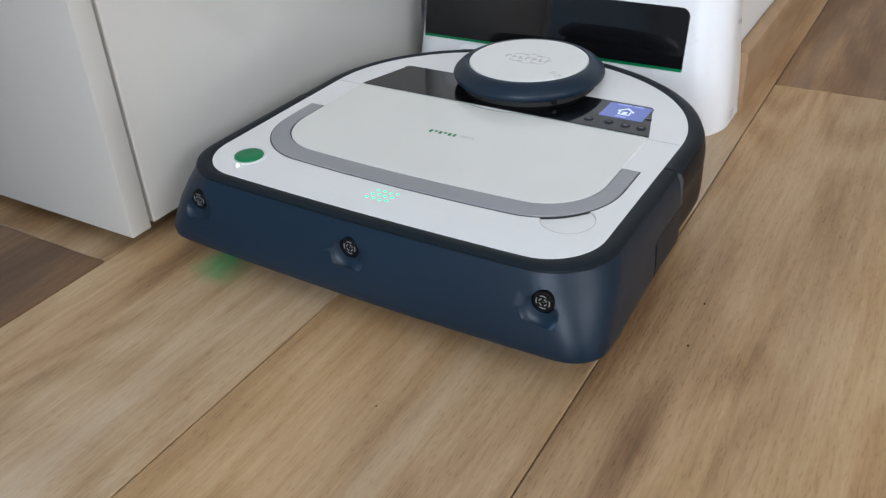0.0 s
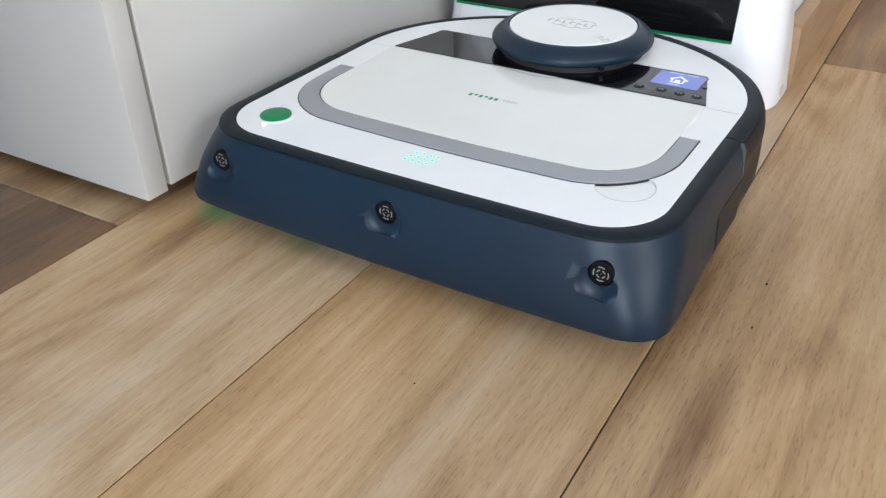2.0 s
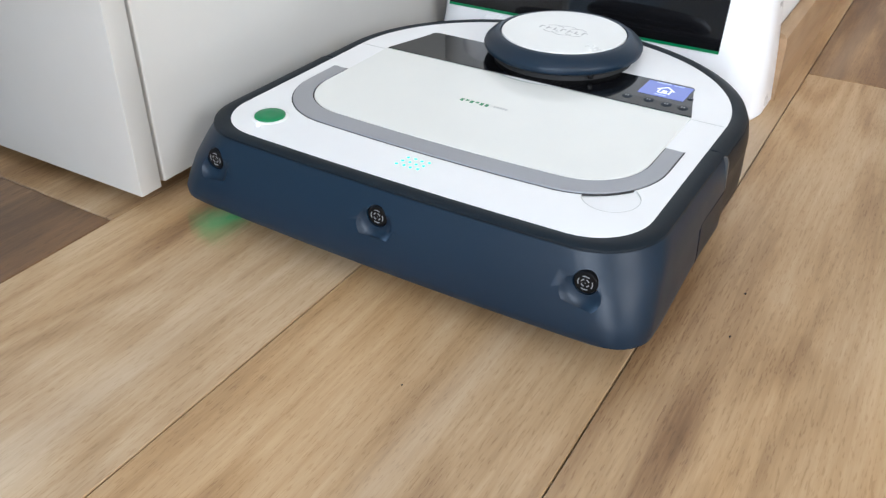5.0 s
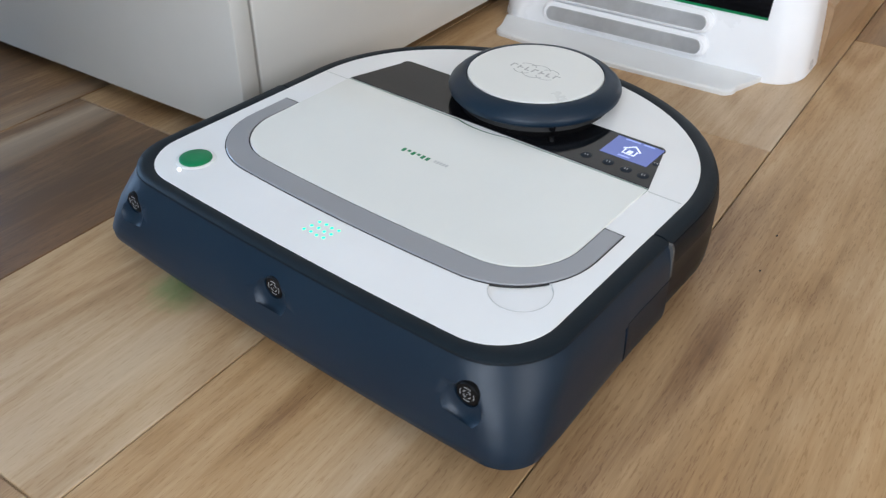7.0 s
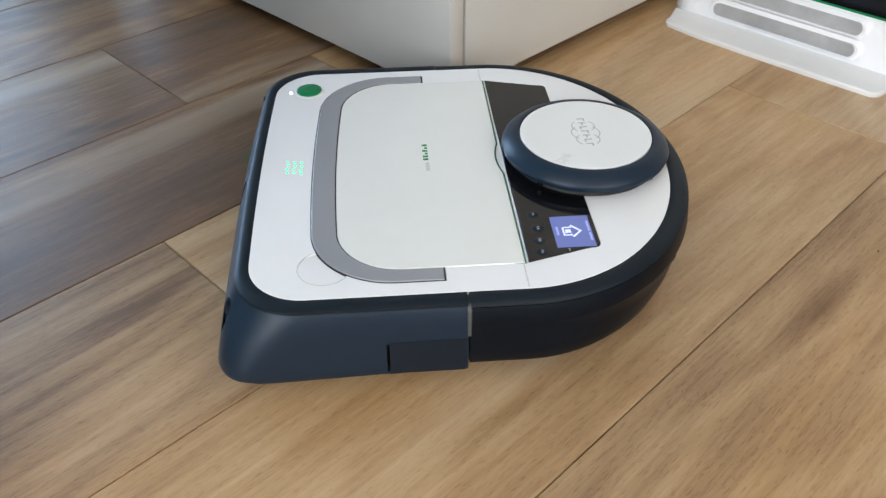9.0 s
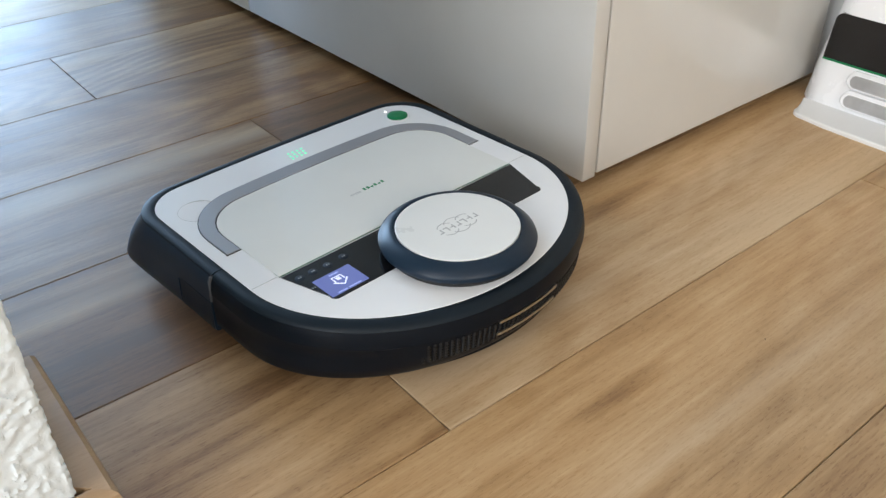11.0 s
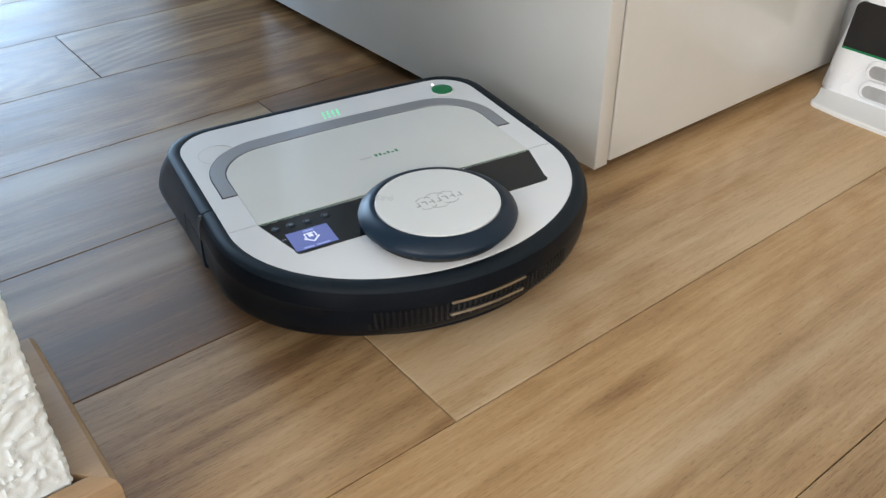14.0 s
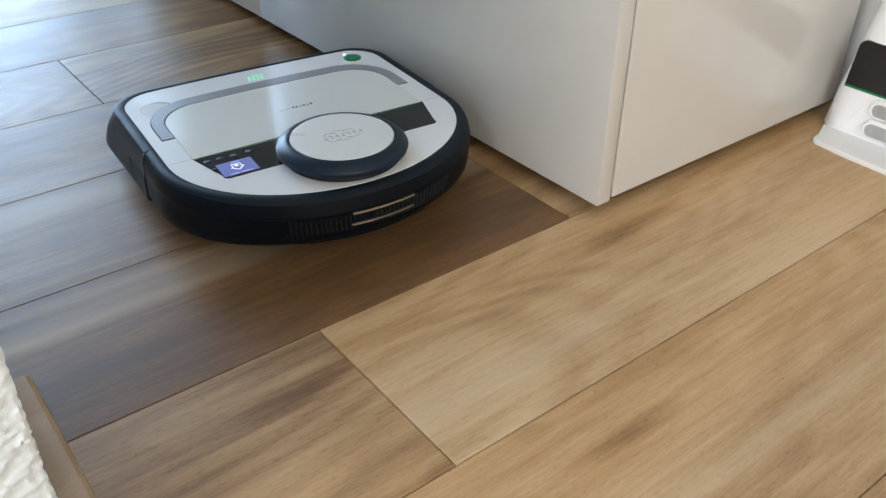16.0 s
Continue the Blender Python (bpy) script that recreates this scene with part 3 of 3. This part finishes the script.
    roof = [(c[0] + 0.0005, c[1] - 0.0062), (c[0] - 0.0055, c[1]), (c[0] + 0.0005, c[1] + 0.0062)]
    part("icon_roof", strip(roof, 0.0015, TOP + 0.0007, TOP + 0.0009), ICON, screen, smooth=False)
    walls = [(c[0] + 0.0005, c[1] - 0.0042), (c[0] + 0.0062, c[1] - 0.0042), (c[0] + 0.0062, c[1] + 0.0042), (c[0] + 0.0005, c[1] + 0.0042)]
    part("icon_wall", strip(walls, 0.0013, TOP + 0.0007, TOP + 0.0009), ICON, screen, smooth=False)
    part("icon_door", boxed((c[0] + 0.0012, c[1] - 0.0018, TOP + 0.0006), (c[0] + 0.0050, c[1] + 0.0018, TOP + 0.0009)), ICON, screen, smooth=False)
    for x, y in ((-0.0195, 0.0748), (-0.0205, 0.0905), (-0.0195, 0.1039), (-0.0195, 0.1160), (-0.0374, 0.1156)):
        small = 0.6 if x < -0.03 else 1.0
        key = part("key", turned([(0.0038 * small, TOP), (0.0038 * small, TOP + 0.0006), (0.0030 * small, TOP + 0.0010), (0.0010 * small, TOP + 0.0011)], 20, (x, y)), SIDE_SLATE, panel)
        for k in (-1, 1):
            part("key_mark", boxed((x - 0.0008 * small, y + 0.0009 * k - 0.0003, TOP + 0.0009), (x + 0.0008 * small, y + 0.0009 * k + 0.0003, TOP + 0.0013)), ENGRAVED, key, smooth=False)
    for x, y0, y1 in ((-0.0330, 0.0905, 0.0990), (-0.0545, 0.0850, 0.0960), (-0.0545, 0.0980, 0.1060)):
        part("screen_line", boxed((x - 0.0007, y0, TOP + 0.0006), (x + 0.0007, y1, TOP + 0.0009)), SCREEN_TEXT, screen, smooth=False)
    # scanner turret
    hub = (-0.070, 0.0)
    turret = part("turret", turned([(0.0560, TOP - 0.001), (0.0545, 0.0740), (0.0535, 0.0775), (0.050, 0.0790)], 64, hub), RUBBER, ob, "black scanner neck")
    part("turret_ring", turned([(0.0520, 0.0765), (0.0590, 0.0768), (0.0618, 0.0785), (0.0626, 0.0810), (0.0618, 0.0832), (0.0580, 0.0868), (0.0540, 0.0893),
                                (0.0520, 0.0900), (0.0500, 0.0900), (0.0495, 0.0880)], 96, hub), NAVY, turret, "navy blue turret ring")
    disc = part("turret_disc", turned([(0.0490, 0.0860), (0.0490, 0.0898), (0.0484, 0.0904), (0.020, 0.0907), (0.002, 0.0907)], 96, hub), DISC, turret, "white round turret disc")
    for dx, dy in ((-0.0405, 0.0405), (0.0400, 0.0415)):
        part("turret_nub", turned([(0.0020, 0.0738), (0.0022, 0.0748), (0.0022, 0.0772)], 12, (hub[0] + dx, hub[1] + dy)), BLACK, turret)
    z = 0.0907
    for k in range(7):
        y = -0.0205 + 0.0060 * k
        part("engraved_block", boxed((hub[0] - 0.0028, y, z - 0.0003), (hub[0] + 0.0030, y + 0.0012, z + 0.0001)), ENGRAVED, disc, smooth=False)
        part("engraved_block", boxed((hub[0] - 0.0026 + 0.0022 * (k % 3), y + 0.0012, z - 0.0003), (hub[0] - 0.0014 + 0.0022 * (k % 3), y + 0.0040, z + 0.0001)), ENGRAVED, disc, smooth=False)
    for s in (-1, 1):
        for cy, r in ((-0.0090, 0.0078), (0.0006, 0.0098), (0.0102, 0.0078)):
            a0, a1 = (35, 145) if s > 0 else (215, 325)
            pts = [(hub[0] + s * 0.0008 + r * math.sin(radians(a)), cy + r * math.cos(radians(a))) for a in np.linspace(a0, a1, 14)]
            part("engraved_line", strip(pts, 0.0007, z - 0.0003, z + 0.0001), ENGRAVED, disc, smooth=False)
    # start button, status lights
    at = (0.1430, -0.1195)
    part("button_collar", turned([(0.0132, TOP - 0.001), (0.0129, TOP + 0.0003), (0.0120, TOP + 0.0006), (0.0108, TOP + 0.0005)], 48, at), WHITE, ob, "white raised button collar")
    part("start_button", turned([(0.0106, TOP), (0.0106, TOP + 0.0014), (0.0100, TOP + 0.0018), (0.004, TOP + 0.0017)], 48, at), GREEN, ob, "round green start button")
    part("status_light", turned([(0.0011, TOP), (0.0011, TOP + 0.0014), (0.0004, TOP + 0.0016)], 12, (0.1585, -0.1165)), LED_WHITE, ob, "small white status light")
    for r in range(3):
        for k in range(4):
            part("led", turned([(0.0010, TOP - 0.0005), (0.0010, TOP + 0.0002), (0.0004, TOP + 0.0004)], 10,
                               (0.1540 - 0.0052 * r - 0.0006 * (k % 2), -0.0078 + 0.0050 * k + 0.0010 * r)), LED, ob)
    # spinning side brush
    brush = thing("side_brush", "", "")
    brush.parent = ob
    brush.location = (0.148, -0.114, 0.0)
    part("brush_hub", turned([(0.010, 0.003), (0.011, 0.006), (0.011, 0.011), (0.006, 0.0125)], 24), BRISTLE, brush)
    rnd = random.Random(4)
    for arm in range(3):
        bm = bmesh.new()
        for k in range(15):
            a = radians(120 * arm + rnd.uniform(-16, 16))
            r1 = rnd.uniform(0.052, 0.067)
            z1 = rnd.uniform(0.0006, 0.0050)
            p = [(0.009, 0.008), (0.028, 0.0065), (r1, z1)]
            side = Vector((-math.sin(a), math.cos(a))) * 0.00045
            sweep = rnd.uniform(-0.05, 0.10)
            rings = []
            for r, z_ in p:
                aa = a - sweep * r / 0.05
                c_ = (r * math.cos(aa), r * math.sin(aa))
                rings.append([(c_[0] - side.x, c_[1] - side.y, z_), (c_[0] + side.x, c_[1] + side.y, z_), (c_[0], c_[1], z_ + 0.0007)])
            loft(bm, rings)
        part("bristle_tuft", bm, BRISTLE, brush, "tuft of green bristles", smooth=False)
    return ob, brush


# ---- the charging dock ----
def rounded(x0, x1, y0, y1, r_front, r_back, n=10):
    """Counter-clockwise plan, the front at x0."""
    return arc(x0 + r_front, y0 + r_front, r_front, 180, 270, n) + arc(x1 - r_back, y0 + r_back, r_back, 270, 360, 3) + \
        arc(x1 - r_back, y1 - r_back, r_back, 0, 90, 3) + arc(x0 + r_front, y1 - r_front, r_front, 90, 180, n)


def dock():
    ob = thing("charging_dock", "white plastic charging dock with black window beside the cabinet", "charging dock")
    y0, y1 = -0.3345, -0.0080

    def front(z):
        return 0.3690 + 0.20 * z

    rings = []
    for z, tuck in ((0.0, 0.003), (0.003, 0.0), (0.05, 0.0035), (0.10, 0.0090), (0.135, 0.0125), (0.146, 0.0140), (0.151, 0.0180), (0.153, 0.0260)):
        ease = max(0.0, tuck - 0.014) * 1.2
        rings.append([(x, y, z) for x, y in rounded(front(z) + ease, 0.4400, y0 + tuck, y1 - tuck, 0.030, 0.004)])
    body = part("body", loft(bmesh.new(), rings), DOCK_WHITE, ob, "white glossy dock body")

    def on_front(bm, lift):
        """From (height, y, outset) to the leaning front."""
        for v in bm.verts:
            z, y, out = v.co.x, v.co.y, v.co.z
            v.co = (front(z) - out - lift, y, z)
        return bm

    win = [(0.0575, -0.2925), (0.1030, -0.2925)] + arc(0.1010, -0.2845, 0.008, -90, 0, 8)[1:] + arc(0.1010, -0.0350, 0.008, 0, 90, 8) + [(0.0575, -0.0270)]
    part("dark_window", on_front(slab(win, -0.004, 0.0012, 0.0004), 0), BLACK, ob, "black glossy window")
    part("green_line", on_front(slab([(0.0553, -0.2925), (0.0574, -0.2925), (0.0574, -0.0270), (0.0553, -0.0270)], -0.004, 0.0014), 0), GREEN, ob, "thin green line", smooth=False)
    for z in (0.0200, 0.0425):
        def capsule(h, ya, yb):
            return arc(z, yb - h, h, 0, 180, 10)[::1] + arc(z, ya + h, h, 180, 360, 10)
        holder = part("contact_holder", on_front(slab(capsule(0.0105, -0.2450, -0.0640), -0.004, 0.0062, 0.003), 0), DOCK_WHITE, ob, "white raised contact holder")
        part("contact_bar", on_front(slab(capsule(0.0070, -0.2390, -0.0700), 0.003, 0.0070, 0.0006), 0), CONTACT, holder, "scuffed metal contact bar")
    plate = arc(0.3330, -0.2760, 0.0130, 200, 280, 8) + [(0.3720, -0.3020), (0.3720, -0.0200)] + arc(0.3370, -0.0430, 0.0130, 80, 170, 8) + \
        [(0.3205 - 0.0015 * math.sin(math.pi * k / 10), -0.056 - 0.20 * k / 10) for k in range(1, 10)]
    part("floor_plate", slab(plate, 0.0, 0.0050, 0.0015), PLATE_WHITE, ob, "flat white floor plate")
    return ob


def motions(robot_ob, brush_ob):
    rows = [(0.0, (0.2007, -0.1936, 179.2)), (5.0, (0.2007, -0.1936, 179.2)), (5.1, (0.1943, -0.1935, 179.6)), (5.2, (0.1807, -0.1926, 180.2)), (6.2, (0.0913, -0.1970, 178.2)),
            (7.3, (0.0000, -0.2022, 173.4)),
            (7.5, (-0.0122, -0.2012, 171.0)),
            (8, (-0.0442, -0.1976, 160.9)),
            (8.5, (-0.0847, -0.1841, 147.2)),
            (9, (-0.1187, -0.1605, 139.3)),
            (9.2, (-0.1330, -0.1510, 136.0)),
            (10.1, (-0.1880, -0.0720, 116.5)), (10.8, (-0.2220, -0.0100, 97.5)),
            (11.3, (-0.2312, 0.0055, 92.4)),
            (11.5, (-0.2286, 0.0021, 93.1)),
            (12, (-0.2272, -0.0315, 93.5)),
            (12.5, (-0.2239, -0.0638, 93.6)),
            (13, (-0.2257, -0.0632, 89.5)),
            (13.5, (-0.2254, -0.0216, 81.9)),
            (14, (-0.2189, 0.0254, 80.6)),
            (14.5, (-0.2109, 0.0727, 80.4)),
            (15, (-0.2027, 0.1209, 81.3)),
            (15.5, (-0.1952, 0.1712, 82.7)),
            (16, (-0.1888, 0.2239, 84.6))]
    walk(robot_ob, [(t, pose(x, y, 0, 0, 0, a)) for t, (x, y, a) in rows])
    walk(brush_ob, [(k / 30, pose(0.148, -0.114, 0, 0, 0, -57.0 * k)) for k in range(0, 481)])


# ---- put together ----
room()
baseboard("baseboard", [((-0.5215, -0.1265), (-0.5215, 0.0300), (1, 0), 1, 0, 0.0215), ((-1.9, -0.1265), (-0.5215, -0.1265), (0, -1), 0, -1, 0.0140),
                        ((0.4405, -0.3365), (0.4405, 0.0), (-1, 0), 1, 0, 0.0140), ((0.4405, -0.3365), (2.6, -0.3365), (0, -1), 1, 0, 0.0140)])
cabinet("cabinet", 0.0, 0.7000, "tall white lacquered cabinet with a narrow dark gap beside its front", True)
cabinet("cabinet", 0.7035, 1.4500, "white lacquered cabinet standing beyond the first", False)
robot_ob, brush_ob = robot()
dock()

for at, size in (((0.1255, -0.3910), 0.0008), ((0.0785, -0.3940), 0.0007), ((-0.055, -0.252), 0.0005)):
    crumb = bmesh.new()
    bmesh.ops.create_icosphere(crumb, subdivisions=1, radius=size)
    for v in crumb.verts:
        v.co = (v.co.x * 1.5 + at[0], v.co.y + at[1], v.co.z * 0.7 + size * 0.68)
    tagged(part("crumb", crumb, RUBBER), "tiny dark crumb lying on the plank floor", "crumb", "crumbs on the floor")

# ---- floor boards, one by one ----
ROW_A, BOARD, LONG = 0.0178, 0.1840, 1.22
tagged(part("floor", boxed((-3.2, -3.3, -0.03), (3.0, 4.6, -0.0030)), JOINT, smooth=False), "warm brown oak plank floor with fine dark joints", "floor", kind="structure")
floor_ob = bpy.data.objects["floor"]
# board tones; shade in the passage and past the dock is included
SHADED_TONES = {(-1, 0): 0.500, (-1, -1): 0.415, (-2, -1): 0.510, (-2, 0): 0.50, (-3, -1): 0.445, (-3, 0): 0.27, (-4, -1): 0.37, (-4, 0): 0.33, (0, -1): 0.240, (0, 0): 0.38, (1, -1): 0.285, (1, 0): 0.265,
         (2, -1): 0.345, (2, 0): 0.32, (3, -1): 0.37, (3, 0): 0.34, (4, 0): 0.34, (4, -1): 0.38}
ENDS = {-3: 0.525, -2: 0.243, -1: -0.3105, 0: -0.0180, 1: -0.1735, 3: -0.2945}     # a joint's x in each row


# a board's pale band (distance from its edge) and its knot (across, along), in metres
FIGURE = {(-1, 0): (0.030, 0.140, 0.321), (-1, -1): (0.40, 0.127, 1.175), (-2, -1): (0.40, 0.132, 0.784), (-3, -1): (0.040, 0.144, 0.681), (0, -1): (0.40, 0.060, 0.50)}


def floor_boards():
    rnd = random.Random(11)
    cuts = {}

    def plank_mesh(a, c):
        key = (round(a, 3), round(c, 3))
        if key not in cuts:
            bm = boxed((a + 0.0004, 0.0004, -0.0035), (c - 0.0004, BOARD - 0.0004, 0.0), 0.0006, 1)
            me = bpy.data.meshes.new("plank")
            bmesh.ops.recalc_face_normals(bm, faces=bm.faces[:])
            bm.to_mesh(me)
            bm.free()
            me.materials.append(OAK)
            cuts[key] = me
        return cuts[key]

    for row in range(-17, 24):
        y = ROW_A + row * BOARD
        x = ENDS.get(row, rnd.uniform(-0.5, 0.5))
        if row not in ENDS and -1.0 < y < 1.4:
            x = -0.95 + rnd.uniform(-0.1, 0.1) if row > 0 else 0.95
        x -= LONG * 4
        k = -4
        while x < 2.95:
            a, c = max(0.0, -3.19 - x), min(LONG, 2.99 - x)
            if c - a > 0.02:
                plank = new("plank", plank_mesh(a, c))
                plank.parent = floor_ob
                plank.location = (x, y, 0)
                tone = SHADED_TONES.get((row, k), rnd.uniform(0.40, 0.52))
                plank.color = (tone, *FIGURE.get((row, k), (rnd.uniform(0.0, 0.5), rnd.uniform(0.02, 0.16), rnd.uniform(0.1, 1.1))))
            x += LONG
            k += 1


floor_boards()
motions(robot_ob, brush_ob)
